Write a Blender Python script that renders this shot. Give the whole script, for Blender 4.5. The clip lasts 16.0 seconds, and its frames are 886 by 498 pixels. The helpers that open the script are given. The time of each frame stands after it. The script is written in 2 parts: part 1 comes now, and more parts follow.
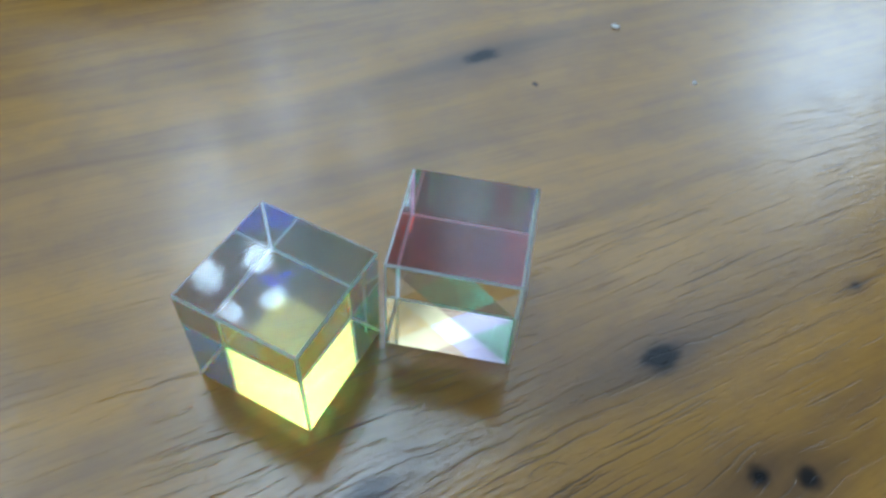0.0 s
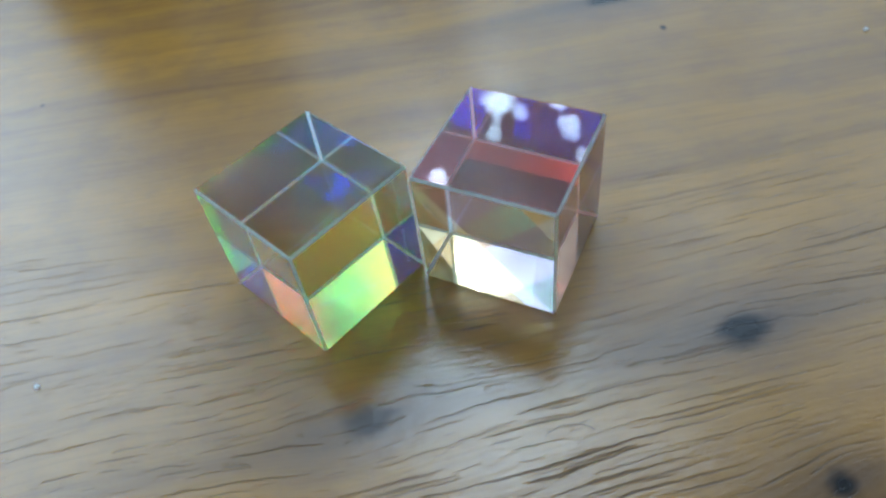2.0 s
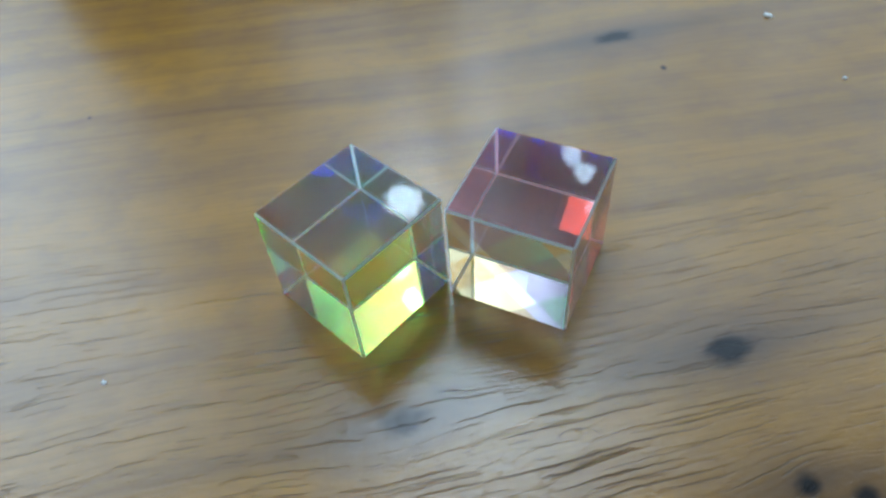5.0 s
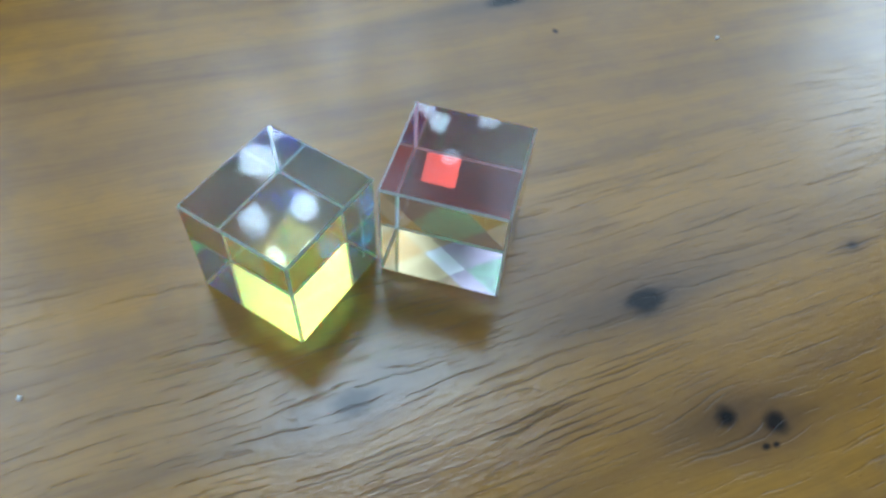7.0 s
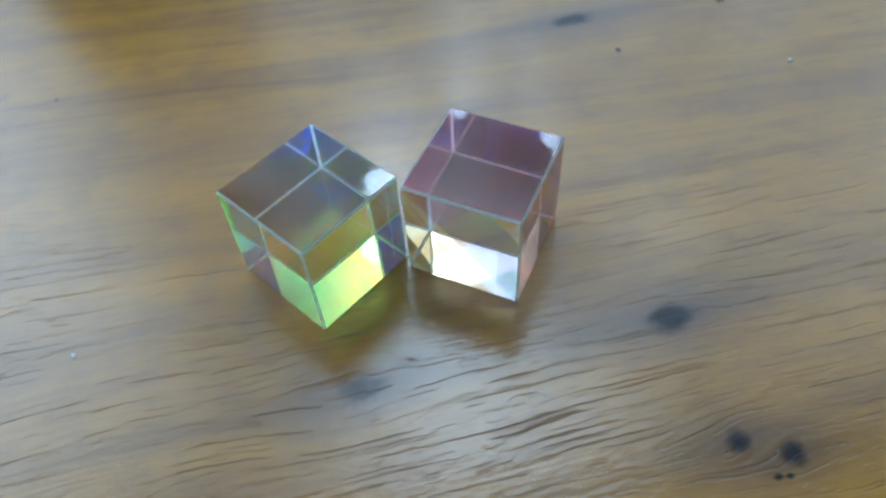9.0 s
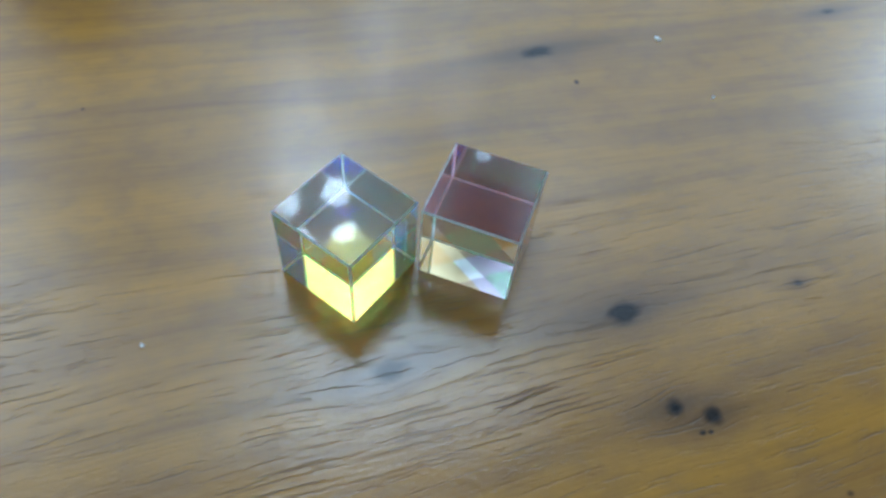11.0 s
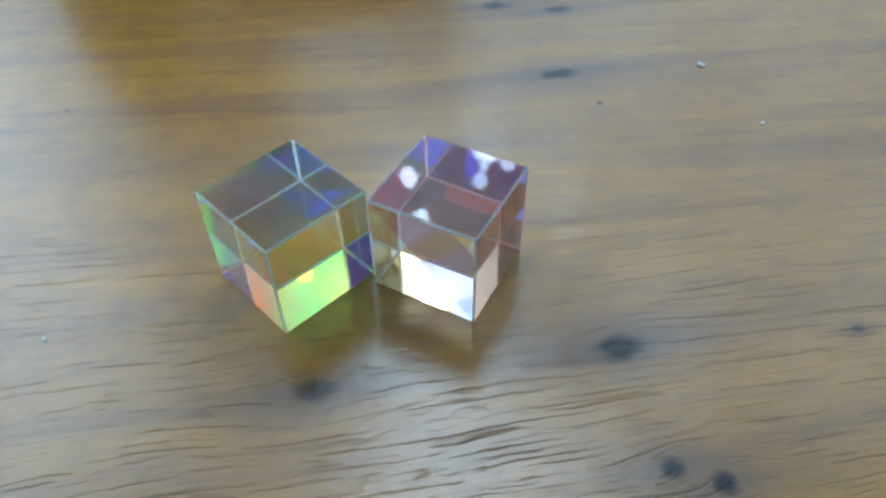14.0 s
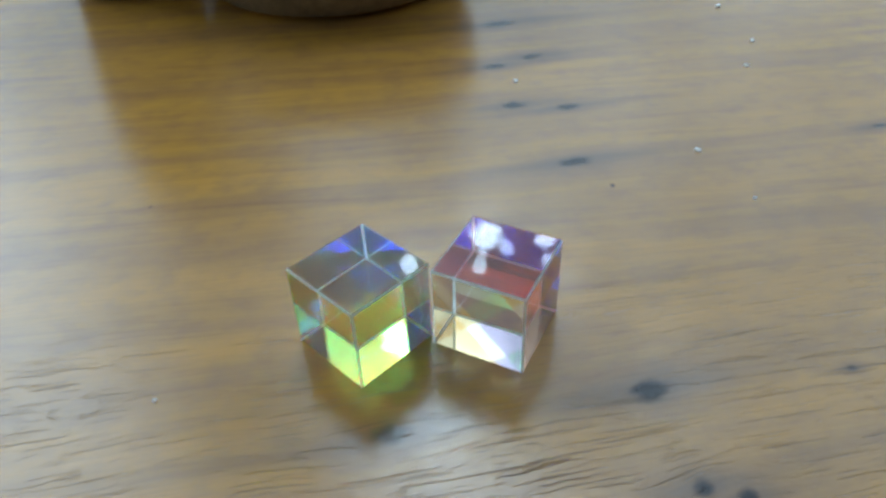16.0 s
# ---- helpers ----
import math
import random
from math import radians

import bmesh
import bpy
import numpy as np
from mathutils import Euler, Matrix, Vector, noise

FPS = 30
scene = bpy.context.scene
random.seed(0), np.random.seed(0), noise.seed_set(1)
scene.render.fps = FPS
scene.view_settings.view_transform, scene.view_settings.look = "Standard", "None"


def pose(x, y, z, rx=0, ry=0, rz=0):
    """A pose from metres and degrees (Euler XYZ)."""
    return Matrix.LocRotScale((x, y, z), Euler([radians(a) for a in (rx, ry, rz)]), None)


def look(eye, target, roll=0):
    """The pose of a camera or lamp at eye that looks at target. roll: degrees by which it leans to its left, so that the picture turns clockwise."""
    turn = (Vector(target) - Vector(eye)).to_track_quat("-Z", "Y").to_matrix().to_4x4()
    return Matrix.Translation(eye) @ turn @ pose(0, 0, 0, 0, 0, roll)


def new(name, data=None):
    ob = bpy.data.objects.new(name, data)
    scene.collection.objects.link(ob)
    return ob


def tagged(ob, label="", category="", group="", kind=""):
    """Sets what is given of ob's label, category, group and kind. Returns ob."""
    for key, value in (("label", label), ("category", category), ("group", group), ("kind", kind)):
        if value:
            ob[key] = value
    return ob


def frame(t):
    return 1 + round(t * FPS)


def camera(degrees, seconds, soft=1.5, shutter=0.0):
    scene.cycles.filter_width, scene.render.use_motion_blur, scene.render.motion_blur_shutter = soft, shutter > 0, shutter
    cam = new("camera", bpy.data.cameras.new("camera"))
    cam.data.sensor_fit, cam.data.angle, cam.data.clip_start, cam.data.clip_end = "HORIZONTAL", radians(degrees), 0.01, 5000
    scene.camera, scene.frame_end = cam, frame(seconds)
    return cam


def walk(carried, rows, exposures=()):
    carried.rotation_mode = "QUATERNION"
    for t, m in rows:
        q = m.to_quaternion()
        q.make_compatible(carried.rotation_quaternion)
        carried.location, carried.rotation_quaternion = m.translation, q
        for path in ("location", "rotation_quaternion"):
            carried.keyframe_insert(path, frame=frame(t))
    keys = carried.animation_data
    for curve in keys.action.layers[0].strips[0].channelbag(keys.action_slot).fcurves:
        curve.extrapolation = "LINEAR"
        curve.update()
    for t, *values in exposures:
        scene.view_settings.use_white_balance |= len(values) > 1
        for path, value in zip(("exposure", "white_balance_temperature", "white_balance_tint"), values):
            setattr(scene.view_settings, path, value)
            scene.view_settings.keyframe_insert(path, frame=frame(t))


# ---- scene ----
# Two coloured glass cubes on a varnished wooden table before a wide window.
U = 0.025          # edge of a glass cube in metres; plan numbers below are in cube edges
cam = camera(63.0, 16.0, soft=2.9, shutter=0.5)
PATH = [
    (0, (0.037, 0.055, 4.916), (0.638, 1.192, 3.385), 4.6),
    (0.5, (0.183, -0.237, 4.607), (0.639, 0.998, 3.102), -0.2),
    (1, (0.487, -0.701, 4.446), (0.774, 0.627, 2.979), -4.3),
    (1.5, (0.93, -0.462, 4.204), (1.048, 0.86, 2.708), -7.8),
    (2, (1.101, -0.408, 4.15), (1.174, 0.906, 2.644), -8.7),
    (2.5, (1.075, -0.464, 4.227), (1.172, 0.868, 2.738), -7.6),
    (3, (1.045, -0.548, 4.301), (1.118, 0.813, 2.838), -8.2),
    (5.5, (0.751, -0.626, 4.886), (0.905, 0.593, 3.308), -3.3),
    (6, (0.78, -0.264, 4.685), (0.99, 0.815, 3.014), -0.8),
    (6.5, (0.582, -0.347, 4.968), (0.902, 0.798, 3.36), 0.8),
    (7, (0.275, -0.388, 4.993), (0.734, 0.71, 3.385), 4.1),
    (7.5, (0.205, -0.555, 5.126), (0.612, 0.59, 3.538), 1.3),
    (8, (0.53, -0.648, 5.025), (0.77, 0.525, 3.422), -1.7),
    (8.5, (0.993, -0.742, 4.837), (1.134, 0.505, 3.279), -4.8),
    (10.8, (0.091, -1.214, 6.294), (0.472, -0.025, 4.732), 4.2),
    (11, (-0.061, -1.179, 6.411), (0.326, -0.072, 4.79), 6.1),
    (11.5, (-0.622, -1.846, 7.298), (-0.171, -0.741, 5.692), 8.1),
    (12, (0.013, -1.848, 6.661), (0.417, -0.626, 5.13), 6.9),
    (12.5, (0.822, -1.359, 5.357), (1.084, 0.019, 3.93), 1.1),
    (13, (1.252, -1.417, 4.946), (1.428, -0.026, 3.52), -0.2),
    (13.5, (1.281, -1.465, 4.929), (1.458, -0.044, 3.533), -0.0),
    (14, (1.283, -1.419, 4.898), (1.433, -0.03, 3.467), -0.6),
    (14.5, (1.233, -1.446, 4.969), (1.375, -0.057, 3.537), -0.8),
    (15, (1.256, -1.846, 5.05), (1.398, -0.296, 3.794), -3.6),
    (15.5, (1.114, -1.959, 5.238), (1.28, -0.384, 4.016), -2.6),
    (16, (0.673, -2.309, 5.543), (0.848, -0.761, 4.29), -2.3),
]
EXPOSURES = [
    (0, 1.39, 6500, 8), (2.5, 1.43, 6700, 8), (5.5, 1.39, 6900, 8), (6, 1.38, 6950, 8), (7, 1.39, 6750, 8), (8.5, 1.41, 6350, 8),
    (11, 1.39, 6550, 8), (12, 1.42, 6300, 8), (13.5, 1.43, 6450, 8), (15, 1.47, 6900, 8), (15.5, 1.45, 7050, 8), (16, 1.51, 7100, 8),
]
walk(cam, [(t, look([U * c for c in eye], [U * c for c in aim], roll)) for t, eye, aim, roll in PATH], EXPOSURES)

# ---- daylight ----
world = bpy.data.worlds.new("sky")
scene.world = world
world.use_nodes = True
wn = world.node_tree
sky = wn.nodes.new("ShaderNodeTexSky")
sky.sky_type = "NISHITA"
sky.sun_disc = False
SUN_UP, SUN_SIDE = 50, 125
sky.sun_elevation = radians(SUN_UP)
sky.sun_rotation = radians(SUN_SIDE)
sky.dust_density = 2.0
wn.nodes["Background"].inputs[1].default_value = 0.15
wn.links.new(sky.outputs[0], wn.nodes["Background"].inputs[0])
sun_data = bpy.data.lights.new("sun", "SUN")
sun_data.energy, sun_data.angle, sun_data.color = 4.5, radians(0.5), (1.0, 0.95, 0.87)
sun = new("sun", sun_data)
sun.matrix_world = look((10 * math.sin(radians(SUN_SIDE)), 10 * math.cos(radians(SUN_SIDE)), 10 * math.tan(radians(SUN_UP))), (0, 0, 0))


# ---- node helpers ----
def material(name):
    m = bpy.data.materials.new(name)
    m.use_nodes = True
    return m, m.node_tree, m.node_tree.nodes["Principled BSDF"]


def plug(nt, socket, value):
    if isinstance(value, bpy.types.NodeSocket):
        nt.links.new(value, socket)
    elif isinstance(value, tuple) and len(value) == 3 and socket.type == "RGBA":
        socket.default_value = (*value, 1)
    else:
        socket.default_value = value


def calc(nt, op, a, b=0.0, c=0.0):
    n = nt.nodes.new("ShaderNodeMath")
    n.operation = op
    for s, v in zip(n.inputs, (a, b, c)):
        plug(nt, s, v)
    return n.outputs[0]


def blend(nt, fac, a, b, how="MIX"):
    n = nt.nodes.new("ShaderNodeMix")
    n.data_type, n.blend_type = "RGBA", how
    plug(nt, n.inputs[0], fac)
    plug(nt, n.inputs[6], a)
    plug(nt, n.inputs[7], b)
    return n.outputs[2]


def remap(nt, v, lo, hi, to_lo=0.0, to_hi=1.0, smooth=True):
    n = nt.nodes.new("ShaderNodeMapRange")
    n.interpolation_type = "SMOOTHSTEP" if smooth else "LINEAR"
    for s, x in zip(n.inputs, (v, lo, hi, to_lo, to_hi)):
        plug(nt, s, x)
    return n.outputs[0]


def vec(nt, x, y, z=0.0):
    n = nt.nodes.new("ShaderNodeCombineXYZ")
    for s, v in zip(n.inputs, (x, y, z)):
        plug(nt, s, v)
    return n.outputs[0]


def noisy(nt, where, scale=1.0, detail=3.0, rough=0.55, warp=0.0):
    n = nt.nodes.new("ShaderNodeTexNoise")
    plug(nt, n.inputs["Vector"], where)
    n.inputs["Scale"].default_value = scale
    n.inputs["Detail"].default_value = detail
    n.inputs["Roughness"].default_value = rough
    n.inputs["Distortion"].default_value = warp
    return n.outputs["Fac"]


def bumped(nt, shader, height, strength, distance):
    b = nt.nodes.new("ShaderNodeBump")
    b.inputs["Strength"].default_value = strength
    b.inputs["Distance"].default_value = distance
    nt.links.new(height, b.inputs["Height"])
    nt.links.new(b.outputs[0], shader.inputs["Normal"])


# ---- materials ----
# knots: x, y, half length, half width (cube edges), darkness
KNOTS = [
    (3.13, 2.02, 0.24, 0.135, 0.97), (0.60, 1.90, 0.20, 0.13, 0.7), (3.20, 0.92, 0.12, 0.10, 0.97),
    (3.53, 0.75, 0.11, 0.10, 0.93), (3.36, 0.62, 0.045, 0.03, 0.95), (3.44, 0.61, 0.04, 0.03, 0.95),
    (3.57, 6.19, 0.27, 0.12, 0.95), (3.09, 8.00, 0.20, 0.13, 0.95), (3.91, 7.78, 0.24, 0.10, 0.85),
    (3.05, 9.50, 0.22, 0.12, 0.85), (3.79, 9.78, 0.20, 0.12, 0.85), (3.50, 11.40, 0.38, 0.16, 0.85),
    (3.90, 5.49, 0.035, 0.045, 0.9), (8.28, 6.30, 0.13, 0.07, 0.7),
    (-2.32, 6.13, 0.035, 0.035, 0.85), (5.19, 1.96, 0.06, 0.05, 0.7), (4.44, -0.22, 0.05, 0.035, 0.7),
]

# brown streaks in the grain: x, y, half length, half width, slope, darkness
STREAKS = [
    (-0.5, 1.80, 1.4, 0.12, 0.04, 0.55), (1.9, 0.72, 1.3, 0.13, 0.10, 0.6), (4.6, 1.15, 0.9, 0.12, 0.10, 0.45), (4.9, 2.5, 1.0, 0.15, -0.05, 0.35),
    (-0.2, 5.86, 1.9, 0.05, -0.09, 0.65), (1.0, 6.9, 1.5, 0.10, -0.05, 0.4), (2.6, 5.0, 1.4, 0.16, 0.10, 0.45), (6.0, 4.5, 1.6, 0.2, -0.05, 0.35),
    (-1.5, 3.9, 0.9, 0.2, 0.08, 0.3), (4.2, 3.6, 1.0, 0.12, -0.03, 0.4), (0.2, 8.6, 2.0, 0.10, -0.05, 0.45), (0.5, 10.0, 2.0, 0.10, -0.05, 0.4),
]


def wood():
    m, nt, sh = material("varnished_pine")
    tc = nt.nodes.new("ShaderNodeTexCoord")
    sp = nt.nodes.new("ShaderNodeSeparateXYZ")
    nt.links.new(tc.outputs["Object"], sp.inputs[0])
    x = calc(nt, "DIVIDE", sp.outputs[0], U)
    y0 = calc(nt, "DIVIDE", sp.outputs[1], U)
    # the grain leans a little and waves
    lean = remap(nt, y0, 0.5, 4.8, 0.065, -0.02)
    y = calc(nt, "SUBTRACT", y0, calc(nt, "MULTIPLY", calc(nt, "SUBTRACT", x, 1.0), lean))
    wave = noisy(nt, vec(nt, calc(nt, "MULTIPLY", x, 0.20), calc(nt, "MULTIPLY", y, 0.45)), 1.0, 2.0)
    y = calc(nt, "ADD", y, calc(nt, "MULTIPLY", calc(nt, "SUBTRACT", wave, 0.5), 0.55))
    jag = noisy(nt, vec(nt, calc(nt, "MULTIPLY", x, 4.0), calc(nt, "MULTIPLY", y, 6.0), 3.0), 1.0, 2.0)
    ragged = calc(nt, "MULTIPLY", calc(nt, "SUBTRACT", jag, 0.5), 1.2)
    dark, halo, trail = None, None, None
    for kx, ky, rx, ry, d in KNOTS:
        dx = calc(nt, "SUBTRACT", x, kx)
        dy = calc(nt, "SUBTRACT", y0, calc(nt, "ADD", calc(nt, "MULTIPLY", dx, 0.06), ky))
        ex, ey = calc(nt, "DIVIDE", dx, rx), calc(nt, "DIVIDE", dy, ry)
        r2 = calc(nt, "ADD", calc(nt, "MULTIPLY", ex, ex), calc(nt, "MULTIPLY", ey, ey))
        r = calc(nt, "ADD", calc(nt, "SQRT", r2), ragged)
        k = calc(nt, "MULTIPLY", remap(nt, r, 1.28, 0.3), d)
        dark = k if dark is None else calc(nt, "MAXIMUM", dark, k)
        if rx < 0.06:
            continue
        # grain bends round each knot, and a brown trail runs along it
        hx, hy = calc(nt, "DIVIDE", dx, rx * 3.0), calc(nt, "DIVIDE", dy, ry * 2.4)
        h2 = calc(nt, "ADD", calc(nt, "MULTIPLY", hx, hx), calc(nt, "MULTIPLY", hy, hy))
        g = calc(nt, "EXPONENT", calc(nt, "MULTIPLY", h2, -1.0))
        y = calc(nt, "SUBTRACT", y, calc(nt, "MULTIPLY", calc(nt, "MULTIPLY", g, dy), 0.55))
        lx, ly = calc(nt, "DIVIDE", dx, rx * 7.0), calc(nt, "DIVIDE", dy, ry * 1.2)
        l2 = calc(nt, "ADD", calc(nt, "MULTIPLY", lx, lx), calc(nt, "MULTIPLY", ly, ly))
        tr = calc(nt, "MULTIPLY", calc(nt, "EXPONENT", calc(nt, "MULTIPLY", l2, -1.0)), d)
        halo = g if halo is None else calc(nt, "MAXIMUM", halo, g)
        trail = tr if trail is None else calc(nt, "MAXIMUM", trail, tr)
    for sx, sy, ln, wd, sl, d in STREAKS:
        dx = calc(nt, "SUBTRACT", x, sx)
        dy = calc(nt, "SUBTRACT", y0, calc(nt, "ADD", calc(nt, "MULTIPLY", dx, sl), sy))
        dy = calc(nt, "ADD", dy, calc(nt, "MULTIPLY", calc(nt, "SUBTRACT", wave, 0.5), 0.3))
        lx, ly = calc(nt, "DIVIDE", dx, ln), calc(nt, "DIVIDE", dy, wd)
        l2 = calc(nt, "ADD", calc(nt, "MULTIPLY", lx, lx), calc(nt, "MULTIPLY", ly, ly))
        trail = calc(nt, "MAXIMUM", trail, calc(nt, "MULTIPLY", calc(nt, "EXPONENT", calc(nt, "MULTIPLY", l2, -1.0)), d))
    broad = noisy(nt, vec(nt, calc(nt, "MULTIPLY", x, 0.10), calc(nt, "MULTIPLY", y, 1.3)), 1.0, 3.0)
    band = noisy(nt, vec(nt, calc(nt, "MULTIPLY", x, 0.22), calc(nt, "MULTIPLY", y, 5.5), 5.0), 1.0, 4.0, 0.6)
    fine = noisy(nt, vec(nt, calc(nt, "MULTIPLY", x, 1.1), calc(nt, "MULTIPLY", y, 38.0), 9.0), 1.0, 3.0, 0.6)
    mottle = noisy(nt, vec(nt, calc(nt, "MULTIPLY", x, 2.0), calc(nt, "MULTIPLY", y, 2.6), 2.0), 1.0, 4.0, 0.6)
    col = blend(nt, remap(nt, broad, 0.32, 0.70), (0.500, 0.240, 0.040), (0.355, 0.174, 0.050))
    col = blend(nt, calc(nt, "MULTIPLY", remap(nt, band, 0.48, 0.80), 0.38), col, (0.19, 0.088, 0.026))
    col = blend(nt, calc(nt, "MULTIPLY", remap(nt, fine, 0.42, 0.8), 0.26), col, (0.17, 0.085, 0.028))
    col = blend(nt, calc(nt, "MULTIPLY", remap(nt, mottle, 0.40, 0.72), 0.32), col, (0.20, 0.105, 0.060))
    col = blend(nt, calc(nt, "MULTIPLY", halo, 0.58), col, (0.12, 0.064, 0.042))
    col = blend(nt, calc(nt, "MULTIPLY", trail, 0.45), col, (0.080, 0.045, 0.034))
    col = blend(nt, dark, col, (0.010, 0.011, 0.015))
    # open pores: short ragged dashes, thick in the near boards
    where = remap(nt, calc(nt, "ADD", y0, calc(nt, "MULTIPLY", broad, 1.5)), 5.6, 3.0, 0.06, 1.0)
    yj = calc(nt, "ADD", y, calc(nt, "MULTIPLY", jag, 0.05))
    pore = noisy(nt, vec(nt, calc(nt, "MULTIPLY", x, 0.85), calc(nt, "MULTIPLY", yj, 34.0), 21.0), 1.0, 2.0, 0.5)
    short = noisy(nt, vec(nt, calc(nt, "MULTIPLY", x, 2.4), calc(nt, "MULTIPLY", yj, 48.0), 31.0), 1.0, 2.0, 0.5)
    patchy = remap(nt, noisy(nt, vec(nt, calc(nt, "MULTIPLY", x, 0.5), calc(nt, "MULTIPLY", y, 1.1), 41.0), 1.0, 2.0), 0.35, 0.6, 0.25, 1.0)
    bx, by = calc(nt, "DIVIDE", calc(nt, "SUBTRACT", x, 1.9), 1.7), calc(nt, "DIVIDE", calc(nt, "SUBTRACT", y0, 1.3), 0.75)
    thick = calc(nt, "EXPONENT", calc(nt, "MULTIPLY", calc(nt, "ADD", calc(nt, "MULTIPLY", bx, bx), calc(nt, "MULTIPLY", by, by)), -1.0))
    patchy = calc(nt, "MAXIMUM", patchy, calc(nt, "MULTIPLY", thick, 1.3))
    pore = calc(nt, "ADD", pore, calc(nt, "MULTIPLY", thick, 0.035))
    cut = calc(nt, "MAXIMUM", remap(nt, pore, 0.625, 0.67), calc(nt, "MULTIPLY", remap(nt, short, 0.64, 0.69), 0.8))
    cut = calc(nt, "MULTIPLY", calc(nt, "MULTIPLY", cut, where), patchy)
    col = blend(nt, calc(nt, "MULTIPLY", cut, 0.52), col, (0.045, 0.024, 0.012))
    plug(nt, sh.inputs["Base Color"], col)
    rough = calc(nt, "ADD", 0.17, calc(nt, "MULTIPLY", calc(nt, "SUBTRACT", mottle, 0.5), 0.14))
    rough = calc(nt, "ADD", rough, calc(nt, "MULTIPLY", cut, 0.2))
    plug(nt, sh.inputs["Roughness"], rough)
    sh.inputs["IOR"].default_value = 1.74
    # the varnish has sunk in over knots and pores
    plug(nt, sh.inputs["Specular IOR Level"], calc(nt, "SUBTRACT", 0.5, calc(nt, "MULTIPLY", calc(nt, "MAXIMUM", dark, cut), 0.22)))
    micro = noisy(nt, vec(nt, calc(nt, "MULTIPLY", x, 9.0), calc(nt, "MULTIPLY", y, 14.0), 7.0), 1.0, 3.0)
    h = calc(nt, "SUBTRACT", calc(nt, "MULTIPLY", micro, 0.34), cut)
    h = calc(nt, "SUBTRACT", h, calc(nt, "MULTIPLY", fine, 0.22))
    bumped(nt, sh, h, 0.6, 0.0003)
    return m


def plain(name, color, rough, grain=12.0, change=0.2, bump=0.0005, metal=0.0):
    m, nt, sh = material(name)
    tc = nt.nodes.new("ShaderNodeTexCoord")
    big = noisy(nt, tc.outputs["Object"], grain * 0.2, 3.0)
    small = noisy(nt, tc.outputs["Object"], grain * 4.0, 4.0)
    both = calc(nt, "ADD", calc(nt, "MULTIPLY", big, 0.6), calc(nt, "MULTIPLY", small, 0.4))
    plug(nt, sh.inputs["Base Color"], blend(nt, remap(nt, both, 0.3, 0.7), tuple(c * (1 - change) for c in color), tuple(min(1, c * (1 + change)) for c in color)))
    sh.inputs["Roughness"].default_value = rough
    sh.inputs["Metallic"].default_value = metal
    bumped(nt, sh, small, 0.4, bump)
    return m


def glass():
    m, nt, sh = material("optical_glass")
    g = nt.nodes.new("ShaderNodeBsdfGlass")
    g.inputs["Color"].default_value = (0.99, 1.0, 0.995, 1)
    g.inputs["Roughness"].default_value = 0.0
    g.inputs["IOR"].default_value = 1.52
    nt.links.new(g.outputs[0], nt.nodes["Material Output"].inputs[0])
    return m


def ground_glass():
    """Finely ground chamfers that scatter the light of both sides."""
    m, nt, sh = material("ground_glass_edge")
    sh.inputs["Base Color"].default_value = (0.90, 0.98, 0.98, 1)
    sh.inputs["Roughness"].default_value = 0.4
    t = nt.nodes.new("ShaderNodeBsdfTranslucent")
    t.inputs[0].default_value = (0.86, 1.0, 1.0, 1)
    mix = nt.nodes.new("ShaderNodeMixShader")
    mix.inputs[0].default_value = 0.5
    nt.links.new(sh.outputs[0], mix.inputs[1])
    nt.links.new(t.outputs[0], mix.inputs[2])
    nt.links.new(mix.outputs[0], nt.nodes["Material Output"].inputs[0])
    return m


def coating(name, passes, mirrors, grazing=None):
    """A thin film inside the glass that lets one part of the spectrum through and mirrors the rest."""
    m, nt, sh = material(name)
    a = nt.nodes.new("ShaderNodeBsdfTransparent")
    a.inputs[0].default_value = (*passes, 1)
    b = nt.nodes.new("ShaderNodeBsdfGlossy")
    b.inputs["Color"].default_value = (*mirrors, 1)
    b.inputs["Roughness"].default_value = 0.0
    if grazing:
        # the gloss of such a film shifts in colour towards grazing angles
        lw = nt.nodes.new("ShaderNodeLayerWeight")
        plug(nt, b.inputs["Color"], blend(nt, remap(nt, lw.outputs["Facing"], SHIFT_FROM, SHIFT_TO), mirrors, grazing))
    s = nt.nodes.new("ShaderNodeAddShader")
    nt.links.new(a.outputs[0], s.inputs[0])
    nt.links.new(b.outputs[0], s.inputs[1])
    nt.links.new(s.outputs[0], nt.nodes["Material Output"].inputs[0])
    return m


# bright gaps in the foliage: bearing from the cubes, height angle, radius (degrees), strength
GAPS = [
    (1.2, 45.6, 1.6, 1.0), (5.2, 49.7, 1.3, 1.0), (-0.8, 49.9, 1.2, 0.9), (6.0, 53.0, 1.1, 0.8), (0.4, 53.3, 1.0, 0.8), (2.8, 40.0, 0.9, 0.7),
    (3.8, 43.4, 1.0, 0.9), (11.0, 38.0, 1.3, 0.9), (17.0, 38.0, 0.9, 0.7), (18.0, 39.9, 1.0, 0.7), (13.0, 38.7, 0.7, 0.5), (10.3, 40.3, 0.7, 0.5),
    (20.0, 42.2, 0.9, 0.6), (21.3, 43.5, 0.9, 0.6), (26.9, 42.9, 0.9, 0.5), (23.0, 46.3, 0.7, 0.4),
]


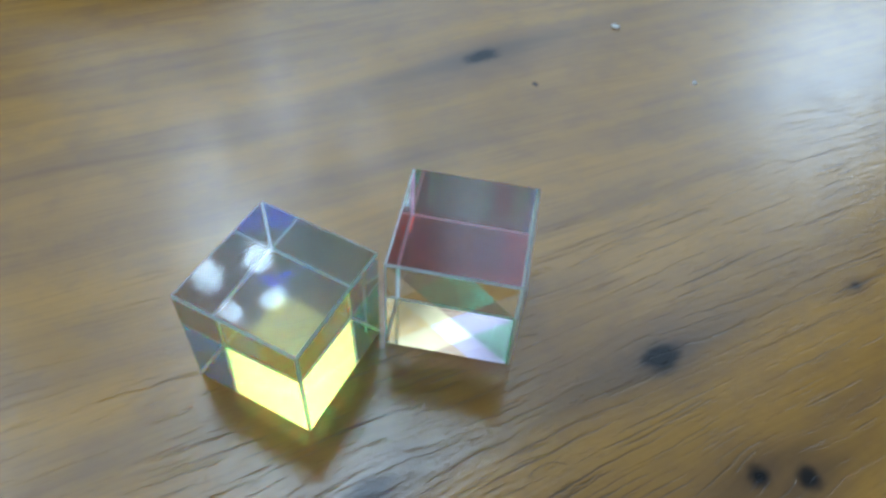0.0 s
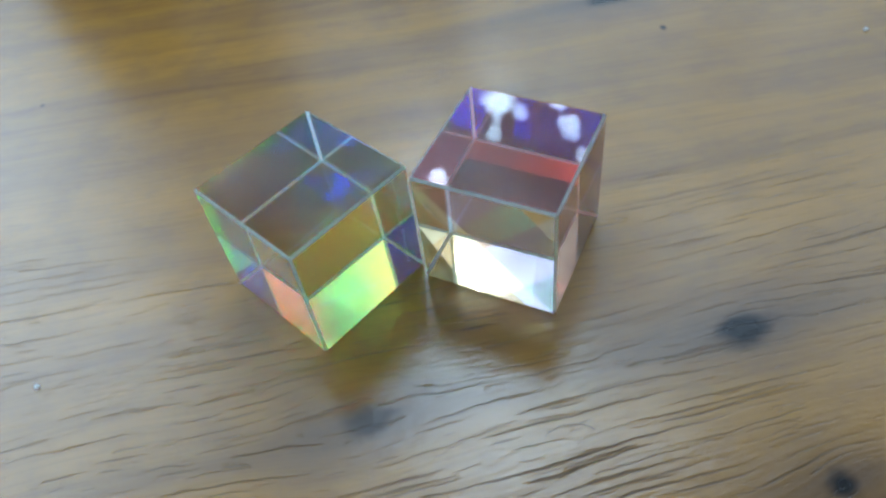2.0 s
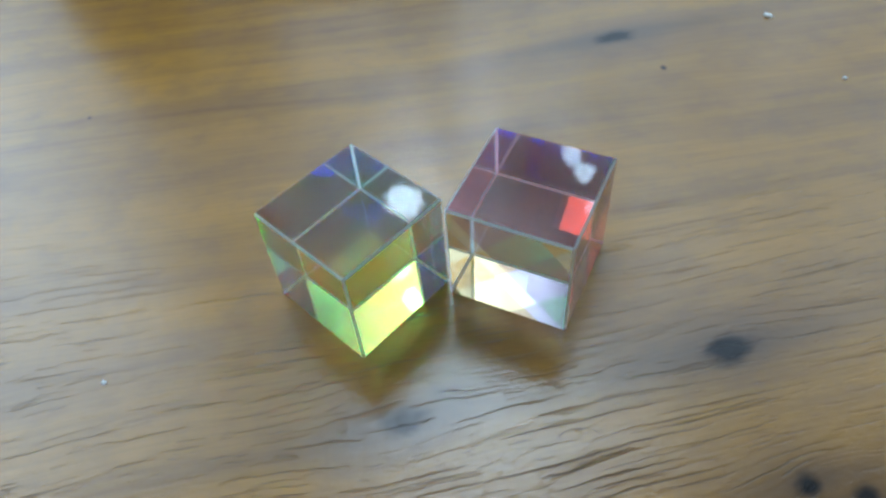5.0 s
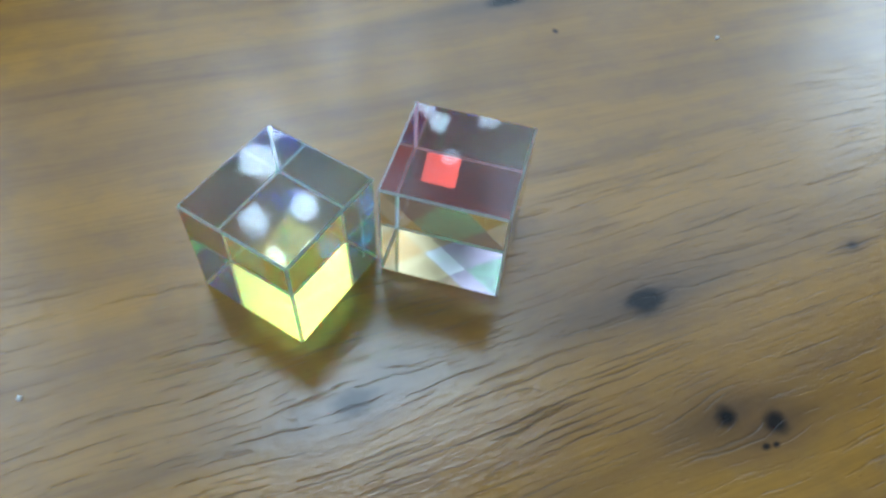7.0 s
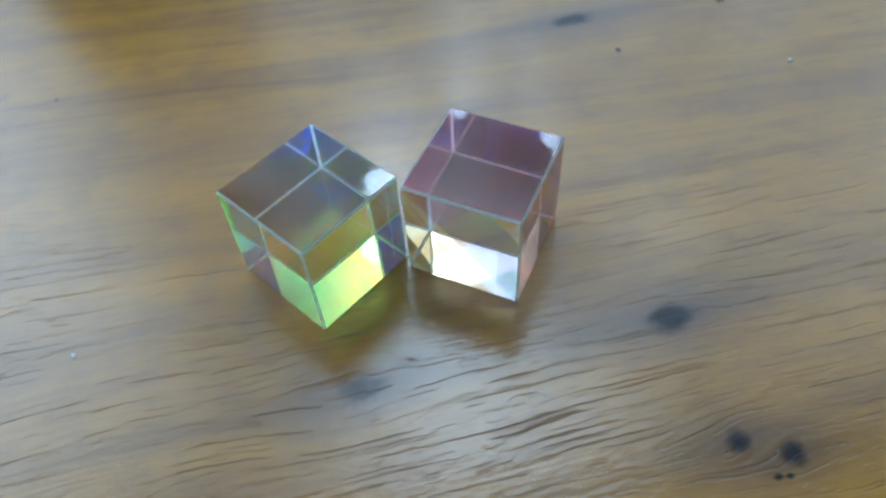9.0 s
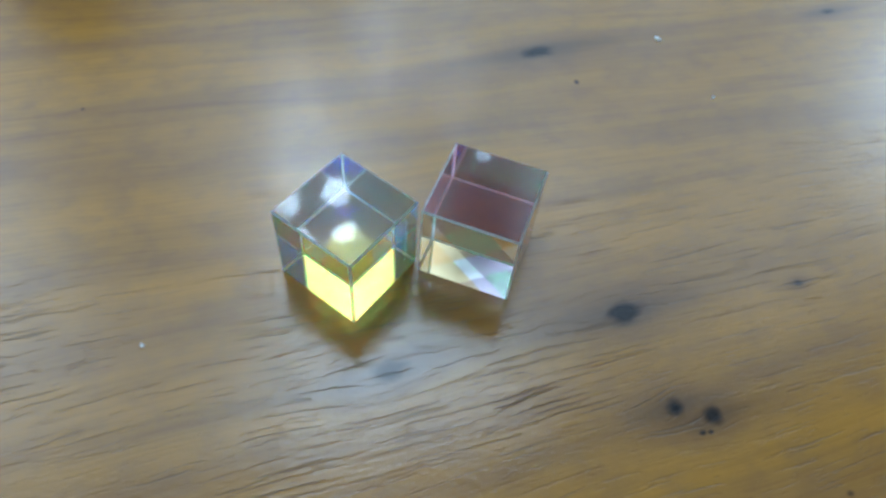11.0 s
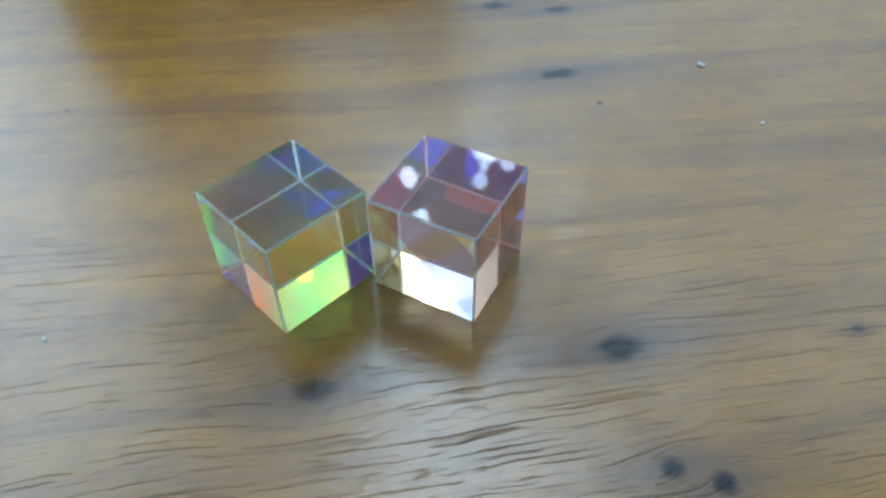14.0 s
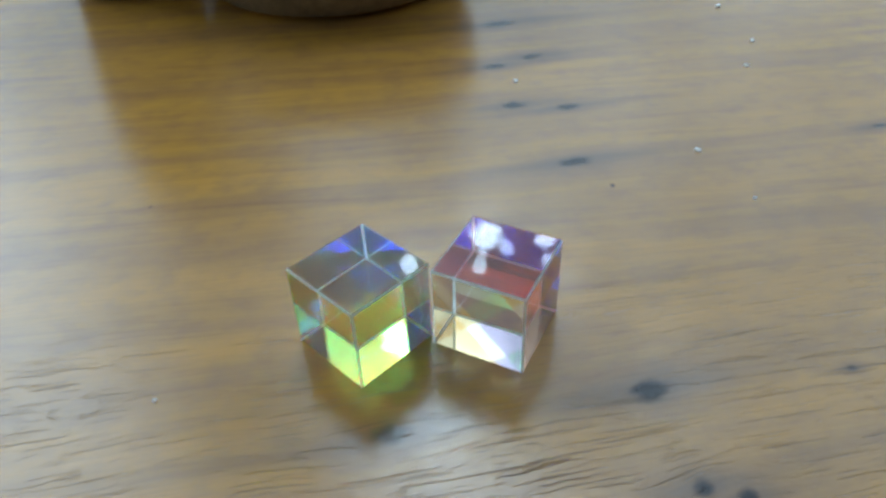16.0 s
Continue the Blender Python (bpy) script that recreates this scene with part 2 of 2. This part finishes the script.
def garden():
    m, nt, sh = material("sky_through_foliage")
    tc = nt.nodes.new("ShaderNodeTexCoord")
    sp = nt.nodes.new("ShaderNodeSeparateXYZ")
    n = nt.nodes.new("ShaderNodeVectorMath")
    n.operation = "NORMALIZE"
    nt.links.new(tc.outputs["Object"], n.inputs[0])
    nt.links.new(n.outputs[0], sp.inputs[0])
    az = calc(nt, "MULTIPLY", calc(nt, "ARCTAN2", sp.outputs[0], sp.outputs[1]), 57.2958)
    el = calc(nt, "MULTIPLY", calc(nt, "ARCSINE", sp.outputs[2]), 57.2958)

    def bump(a, e, wide, high, lo=1.0, hi=0.0):
        da = calc(nt, "DIVIDE", calc(nt, "SUBTRACT", az, a), wide)
        de = calc(nt, "DIVIDE", calc(nt, "SUBTRACT", el, e), high)
        return calc(nt, "SQRT", calc(nt, "ADD", calc(nt, "MULTIPLY", da, da), calc(nt, "MULTIPLY", de, de)))

    clump = noisy(nt, n.outputs[0], 9.0, 3.0, 0.55)
    spray = noisy(nt, n.outputs[0], 44.0, 3.0, 0.6)
    shape = calc(nt, "MULTIPLY", calc(nt, "SUBTRACT", spray, 0.5), 1.8)
    leaves = calc(nt, "MULTIPLY", remap(nt, clump, 0.3, 0.7, 0.5, 1.25), LEAF_GLOW)
    # dim patches and a broad glow added to tune the cubes' colours
    for a, e, w, h, k in ((20, 42.5, 10, 8, 0.5), (24, 51, 7, 7, 0.6), (-18, 48, 8, 9, 0.72)):
        leaves = calc(nt, "MULTIPLY", leaves, remap(nt, bump(a, e, w, h), 1.0, 0.3, 1.0, 1.0 - k))
    glow = calc(nt, "MULTIPLY", remap(nt, bump(5, 54, 18, 13), 1.0, 0.0), BROAD_GLOW)
    total = calc(nt, "ADD", leaves, glow)
    # open sky beside the trees
    left = remap(nt, calc(nt, "ADD", az, calc(nt, "MULTIPLY", clump, 8.0)), -18.0, -32.0)
    left = calc(nt, "MULTIPLY", left, remap(nt, el, 62.0, 44.0))
    right = remap(nt, bump(59, 29, 7, 8), 1.2, 0.4)
    total = calc(nt, "ADD", total, calc(nt, "MULTIPLY", left, LEFT_SKY))
    total = calc(nt, "ADD", total, calc(nt, "MULTIPLY", right, RIGHT_SKY))
    # backdrop dimmed towards the horizon to weaken the sheen on the far table
    total = calc(nt, "MULTIPLY", total, remap(nt, el, 15.0, 30.0, 0.55, 1.0))
    # glow patches added low, high and at one side to light cubes and table
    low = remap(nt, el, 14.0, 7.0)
    total = calc(nt, "ADD", total, calc(nt, "MULTIPLY", low, LOW_GLOW))
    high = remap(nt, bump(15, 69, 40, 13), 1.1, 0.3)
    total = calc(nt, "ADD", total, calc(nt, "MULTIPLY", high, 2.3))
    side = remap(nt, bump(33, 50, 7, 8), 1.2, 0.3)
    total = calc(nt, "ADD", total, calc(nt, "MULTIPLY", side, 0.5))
    # added dark shape with a taller end, fitted to the table's dark reflection
    wob = calc(nt, "MULTIPLY", calc(nt, "SUBTRACT", spray, 0.5), 3.0)
    edge = calc(nt, "ADD", az, wob)
    inside = calc(nt, "MULTIPLY", remap(nt, edge, -20.5, -17.5), remap(nt, edge, 10.0, 5.0))
    dim_low = calc(nt, "MULTIPLY", inside, calc(nt, "MULTIPLY", remap(nt, calc(nt, "ADD", el, wob), 30.0, 26.5), remap(nt, el, 9.0, 14.0)))
    tall = calc(nt, "MULTIPLY", remap(nt, edge, -20.5, -17.5), remap(nt, edge, -5.0, -10.5))
    tall = calc(nt, "MULTIPLY", tall, remap(nt, calc(nt, "ADD", el, wob), 39.0, 34.0))
    total = calc(nt, "MULTIPLY", total, remap(nt, calc(nt, "MAXIMUM", dim_low, tall), 0.0, 1.0, 1.0, 0.10))
    spots = None
    for a, e, r, k in GAPS:
        d = calc(nt, "ADD", bump(a, e, r / math.cos(radians(e)), r), shape)
        v = calc(nt, "MULTIPLY", remap(nt, d, 1.15, 0.55), k)
        spots = v if spots is None else calc(nt, "MAXIMUM", spots, v)
    total = calc(nt, "ADD", total, calc(nt, "MULTIPLY", spots, GAP_GLOW))
    em = nt.nodes.new("ShaderNodeEmission")
    em.inputs[0].default_value = (0.525, 0.745, 1.0, 1)
    nt.links.new(total, em.inputs[1])
    nt.links.new(em.outputs[0], nt.nodes["Material Output"].inputs[0])
    return m


LEAF_GLOW, BROAD_GLOW, LEFT_SKY, RIGHT_SKY, GAP_GLOW, LOW_GLOW = 0.68, 1.05, 1.2, 2.2, 7.5, 1.6
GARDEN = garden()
SHIFT_FROM, SHIFT_TO = 0.45, 0.60
WOOD = wood()
GLASS, EDGE = glass(), ground_glass()
STRONG_FILMS = (coating("blue_mirror_film", (0.98, 0.82, 0.14), (0.02, 0.07, 0.85)), coating("red_mirror_film", (0.12, 0.91, 0.95), (0.85, 0.06, 0.03)))
PALE_FILMS = (coating("pale_blue_mirror_film", (0.93, 0.70, 0.40), (0.07, 0.23, 0.33)), coating("magenta_film", (0.57, 0.46, 0.58), (0.42, 0.05, 0.06), (0.12, 0.50, 0.22)))
WALL = plain("painted_plaster", (0.32, 0.29, 0.25), 0.8)
# unseen east wall, darkened to weaken its red reflection in the pale cube
DARK_WALL = plain("darkened_wall", (0.075, 0.05, 0.035), 0.7)
CEIL = plain("ceiling_paint", (0.70, 0.69, 0.67), 0.9)
FLOOR = plain("floor_boards", (0.20, 0.12, 0.06), 0.5)
FRAME = plain("window_frame_paint", (0.55, 0.53, 0.50), 0.5)
POT = plain("dark_glazed_clay", (0.26, 0.19, 0.11), 0.45, 60.0, 0.4)
CRUMB = plain("pale_crumb", (0.90, 0.89, 0.86), 0.7, 900.0, 0.08)
FIBRE = plain("dark_fibre", (0.06, 0.045, 0.035), 0.7, 900.0)
LAWN = plain("grass_ground", (0.06, 0.09, 0.03), 0.9, 2.0, 0.4, 0.03)


# ---- mesh helpers ----
def box(bm, x0, y0, z0, x1, y1, z1):
    c = Vector(((x0 + x1) / 2, (y0 + y1) / 2, (z0 + z1) / 2))
    r = bmesh.ops.create_cube(bm, size=1.0)
    for v in r["verts"]:
        v.co = Vector((v.co.x * (x1 - x0), v.co.y * (y1 - y0), v.co.z * (z1 - z0))) + c


def bevel(bm, width, segments=2):
    bmesh.ops.bevel(bm, geom=bm.edges[:], offset=width, segments=segments, affect="EDGES", profile=0.5)


def part(name, bm, mat, parent=None, label="", smooth=False):
    me = bpy.data.meshes.new(name)
    bmesh.ops.recalc_face_normals(bm, faces=bm.faces[:])
    for f in bm.faces:
        f.smooth = smooth
    bm.to_mesh(me)
    bm.free()
    me.materials.append(mat)
    ob = new(name, me)
    if parent:
        ob.parent = parent
    return tagged(ob, label)


def lathe(bm, outline, steps=48):
    """A closed turned body from (radius, height) pairs."""
    rings = []
    for r, z in outline:
        rings.append([bm.verts.new((r * math.cos(a), r * math.sin(a), z)) for a in (2 * math.pi * i / steps for i in range(steps))])
    for lo, hi in zip(rings, rings[1:]):
        for i in range(steps):
            j = (i + 1) % steps
            bm.faces.new((lo[i], lo[j], hi[j], hi[i]))
    bm.faces.new(rings[0])
    bm.faces.new(rings[-1])


# ---- room ----
FLOOR_Z, TOP_Z = -0.75, 2.15
X0, X1, Y0, Y1 = -2.5, 2.6, -3.0, 0.66
WX0, WX1, WZ0, WZ1 = -1.5, 1.9, 0.02, 2.08      # window opening
bm = bmesh.new()
box(bm, X0, Y0, FLOOR_Z - 0.1, X1, Y1, FLOOR_Z)
tagged(part("floor", bm, FLOOR), "dark wooden floor of the room", "floor", kind="structure")
bm = bmesh.new()
box(bm, X0, Y0, TOP_Z, X1, Y1, TOP_Z + 0.1)
tagged(part("ceiling", bm, CEIL), "off-white painted ceiling", "ceiling", kind="structure")
def wall(name, label, span, holes, place, paint):
    """A wall over span (a0, b0, a1, b1) with rectangular openings, laid out by place(a, b) -> two corners of a block."""
    bm = bmesh.new()
    us = sorted({span[0], span[2], *(h[0] for h in holes), *(h[2] for h in holes)})
    for u0, u1 in zip(us, us[1:]):
        cuts = sorted((h[1], h[3]) for h in holes if h[0] <= u0 and h[2] >= u1)
        low = span[1]
        for c0, c1 in cuts + [(span[3], span[3])]:
            if c0 > low:
                box(bm, *place(u0, low, u1, c0))
            low = c1
    bmesh.ops.remove_doubles(bm, verts=bm.verts[:], dist=0.0001)
    return tagged(part(name, bm, paint), label, "wall", kind="structure")


wall("wall_north", "plastered wall with a wide window", (X0, FLOOR_Z, X1, TOP_Z), [(WX0, WZ0, WX1, WZ1)], lambda a, b, c, d: (a, Y1, b, c, Y1 + 0.15, d), WALL)
# unseen west openings, added: low for the cube's film, high for room fill
wall("wall_west", "plastered wall with a low and a high opening added to let light in", (Y0, FLOOR_Z, Y1, TOP_Z), [(-2.6, 0.04, 0.50, 0.46), (-2.6, 1.05, 0.50, 2.06)], lambda a, b, c, d: (X0 - 0.15, a, b, X0, c, d), WALL)
wall("wall_east", "unseen wall darkened to dim its reflection, with small window openings", (Y0, FLOOR_Z, Y1, TOP_Z),
     [(0.525, 0.53, 0.645, 1.05), (0.35, 0.34, 0.51, 0.50)], lambda a, b, c, d: (X1, a, b, X1 + 0.15, c, d), DARK_WALL)
for nm, b in (("wall_south", (X0, Y0 - 0.15, X1, Y0)),):
    bm = bmesh.new()
    box(bm, b[0], b[1], FLOOR_Z, b[2], b[3], TOP_Z)
    tagged(part(nm, bm, WALL), "plain plastered wall of the room", "wall", kind="structure")
win = tagged(new("window_1"), "wide open window with a painted frame", "window", kind="structure")
win.location = (0, Y1, 0)
for nm, b in (("jamb", (WX0, WZ0, WX0 + 0.05, WZ1)), ("jamb", (WX1 - 0.05, WZ0, WX1, WZ1)), ("head", (WX0 + 0.05, WZ1 - 0.05, WX1 - 0.05, WZ1)), ("sill", (WX0 + 0.05, WZ0, WX1 - 0.05, WZ0 + 0.03))):
    bm = bmesh.new()
    box(bm, b[0], -0.02 if nm != "sill" else -0.05, b[1], b[2], 0.10, b[3])
    bevel(bm, 0.004)
    part(nm, bm, FRAME, win)
bm = bmesh.new()
box(bm, -400, -400, -1.3, 400, 400, -1.1)
tagged(part("ground", bm, LAWN), "grassy ground outside the house", "ground", kind="structure")

# ---- garden and sky outside ----
def backdrop(radius=7.0):
    """A far curved glowing sheet behind the window: bright sky through out-of-focus foliage."""
    bm = bmesh.new()
    grid = [[bm.verts.new((radius * math.sin(radians(a)) * math.cos(radians(e)), radius * math.cos(radians(a)) * math.cos(radians(e)), radius * math.sin(radians(e))))
             for a in range(-84, 85, 4)] for e in range(-8, 85, 4)]
    for r0, r1 in zip(grid, grid[1:]):
        for i in range(len(r0) - 1):
            bm.faces.new((r0[i], r0[i + 1], r1[i + 1], r1[i]))
    return tagged(part("backdrop", bm, GARDEN), "glowing backdrop of bright hazy sky and blurred garden trees with added light patches", "backdrop", kind="structure")


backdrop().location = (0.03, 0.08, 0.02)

# ---- table ----
table = tagged(new("table"), "varnished knotty pine table with open grain", "table")
table.location = (0.05, 0.05, FLOOR_Z)
TX0, TX1, TY0, TY1 = -0.75, 0.95, -0.40, 0.58
bm = bmesh.new()
box(bm, TX0, TY0, -0.032, TX1, TY1, 0.0)
bevel(bm, 0.003)
top = part("tabletop", bm, WOOD, table)
top.location = (-0.05, -0.05, -FLOOR_Z)
for lx in (TX0 + 0.07, TX1 - 0.07):
    for ly in (TY0 + 0.07, TY1 - 0.07):
        bm = bmesh.new()
        box(bm, -0.03, -0.03, 0, 0.03, 0.03, -FLOOR_Z - 0.0318)
        bevel(bm, 0.004)
        part("leg", bm, WOOD, table).location = (lx - 0.05, ly - 0.05, 0)


# ---- glass cubes ----
def film(axis, turn, size):
    """A film across the cube from edge to edge; the two films cross along the axis."""
    h, d = size * 0.4980, size * 0.4902
    s = 1 if turn else -1
    flat = [(-d, -d * s, -h), (d, d * s, -h), (d, d * s, h), (-d, -d * s, h)]
    order = {"x": (2, 0, 1), "y": (0, 2, 1), "z": (0, 1, 2)}[axis]
    bm = bmesh.new()
    bm.faces.new([bm.verts.new([p[i] for i in order]) for p in flat])
    return bm


def glass_cube(x, y, yaw, axis, films, label):
    ob = tagged(new("glass_cube"), label, "glass cube", "pair of glass cubes")
    ob.matrix_world = pose(U * x, U * y, U / 2 + 0.0001, 0, 0, yaw)
    bm = bmesh.new()
    bmesh.ops.create_cube(bm, size=U)
    bmesh.ops.bevel(bm, geom=bm.edges[:], offset=U * 0.016, segments=1, affect="EDGES")
    body = part("glass_body", bm, GLASS, ob)
    body.data.materials.append(EDGE)
    for p in body.data.polygons:
        p.material_index = 0 if max(abs(c) for c in p.normal) > 0.99 else 1
    part("film", film(axis, False, U), films[0], ob, "blue mirroring film inside the glass")
    part("film", film(axis, True, U), films[1], ob, "red mirroring film inside the glass")
    return ob


glass_cube(0.441, 3.185, 38.3, "z", STRONG_FILMS, "clear glass cube glowing yellow and green on the table")
glass_cube(1.829, 3.111, 55.4, "x", PALE_FILMS, "clear glass cube glowing white and red on the table")

# ---- dark vessels at the back ----
bowl = tagged(new("bowl"), "dark brown glazed bowl on the table", "bowl")
bowl.location = (0.4 * U, 14.95 * U, 0)
bm = bmesh.new()
lathe(bm, [(2.2 * U, 0), (2.75 * U, 0.12 * U), (3.15 * U, 1.0 * U), (3.3 * U, 2.3 * U), (3.15 * U, 2.3 * U), (3.0 * U, 1.0 * U), (2.2 * U, 0.4 * U)])
part("vessel", bm, POT, bowl, smooth=True)
jar = tagged(new("jar"), "tall dark brown clay jar on the table", "jar")
jar.location = (-4.3 * U, 15.8 * U, 0)
bm = bmesh.new()
lathe(bm, [(1.2 * U, 0), (1.35 * U, 0.15 * U), (1.6 * U, 2.0 * U), (1.65 * U, 4.2 * U), (1.3 * U, 5.4 * U), (1.15 * U, 6.2 * U), (1.0 * U, 6.2 * U), (1.1 * U, 5.2 * U), (1.3 * U, 0.6 * U)])
part("vessel", bm, POT, jar, smooth=True)


# ---- crumbs and a fibre ----
def crumb(x, y, size, seed):
    rnd = random.Random(seed)
    bm = bmesh.new()
    bmesh.ops.create_icosphere(bm, subdivisions=2, radius=size * U)
    for v in bm.verts:
        k = rnd.uniform(0.75, 1.15)
        v.co = Vector((v.co.x * k, v.co.y * k * 0.7, max(min(v.co.z * k * 0.5, 0.28 * size * U), -0.2 * size * U)))
    ob = part("crumb", bm, CRUMB)
    ob.location, ob.rotation_euler = (x * U, y * U, 0.2 * size * U), (0, 0, rnd.uniform(0, 6))
    tagged(ob, "tiny pale crumb lying on the wood", "crumb", "crumbs on the table")


for i, (cx, cy, cs) in enumerate(((5.38, 6.14, 0.055), (7.9, 9.6, 0.06), (7.32, 8.63, 0.05), (8.03, 11.34, 0.07), (5.62, 4.87, 0.03), (-1.68, 2.68, 0.026), (3.3, 8.85, 0.05))):
    crumb(cx, cy, cs, i)
cu = bpy.data.curves.new("fibre", "CURVE")
cu.dimensions, cu.bevel_depth, cu.bevel_resolution = "3D", 0.00004, 1
sp = cu.splines.new("POLY")
sp.points.add(9)
for i in range(10):
    a = radians(20 + 14 * i)
    sp.points[i].co = (U * (1.80 + 0.17 * math.cos(a)), U * (1.50 + 0.10 * math.sin(a)), 0.00012, 1)
fibre_ob = new("fibre", cu)
fibre_ob.data.materials.append(FIBRE)
tagged(fibre_ob, "fine dark curled fibre on the wood", "fibre")
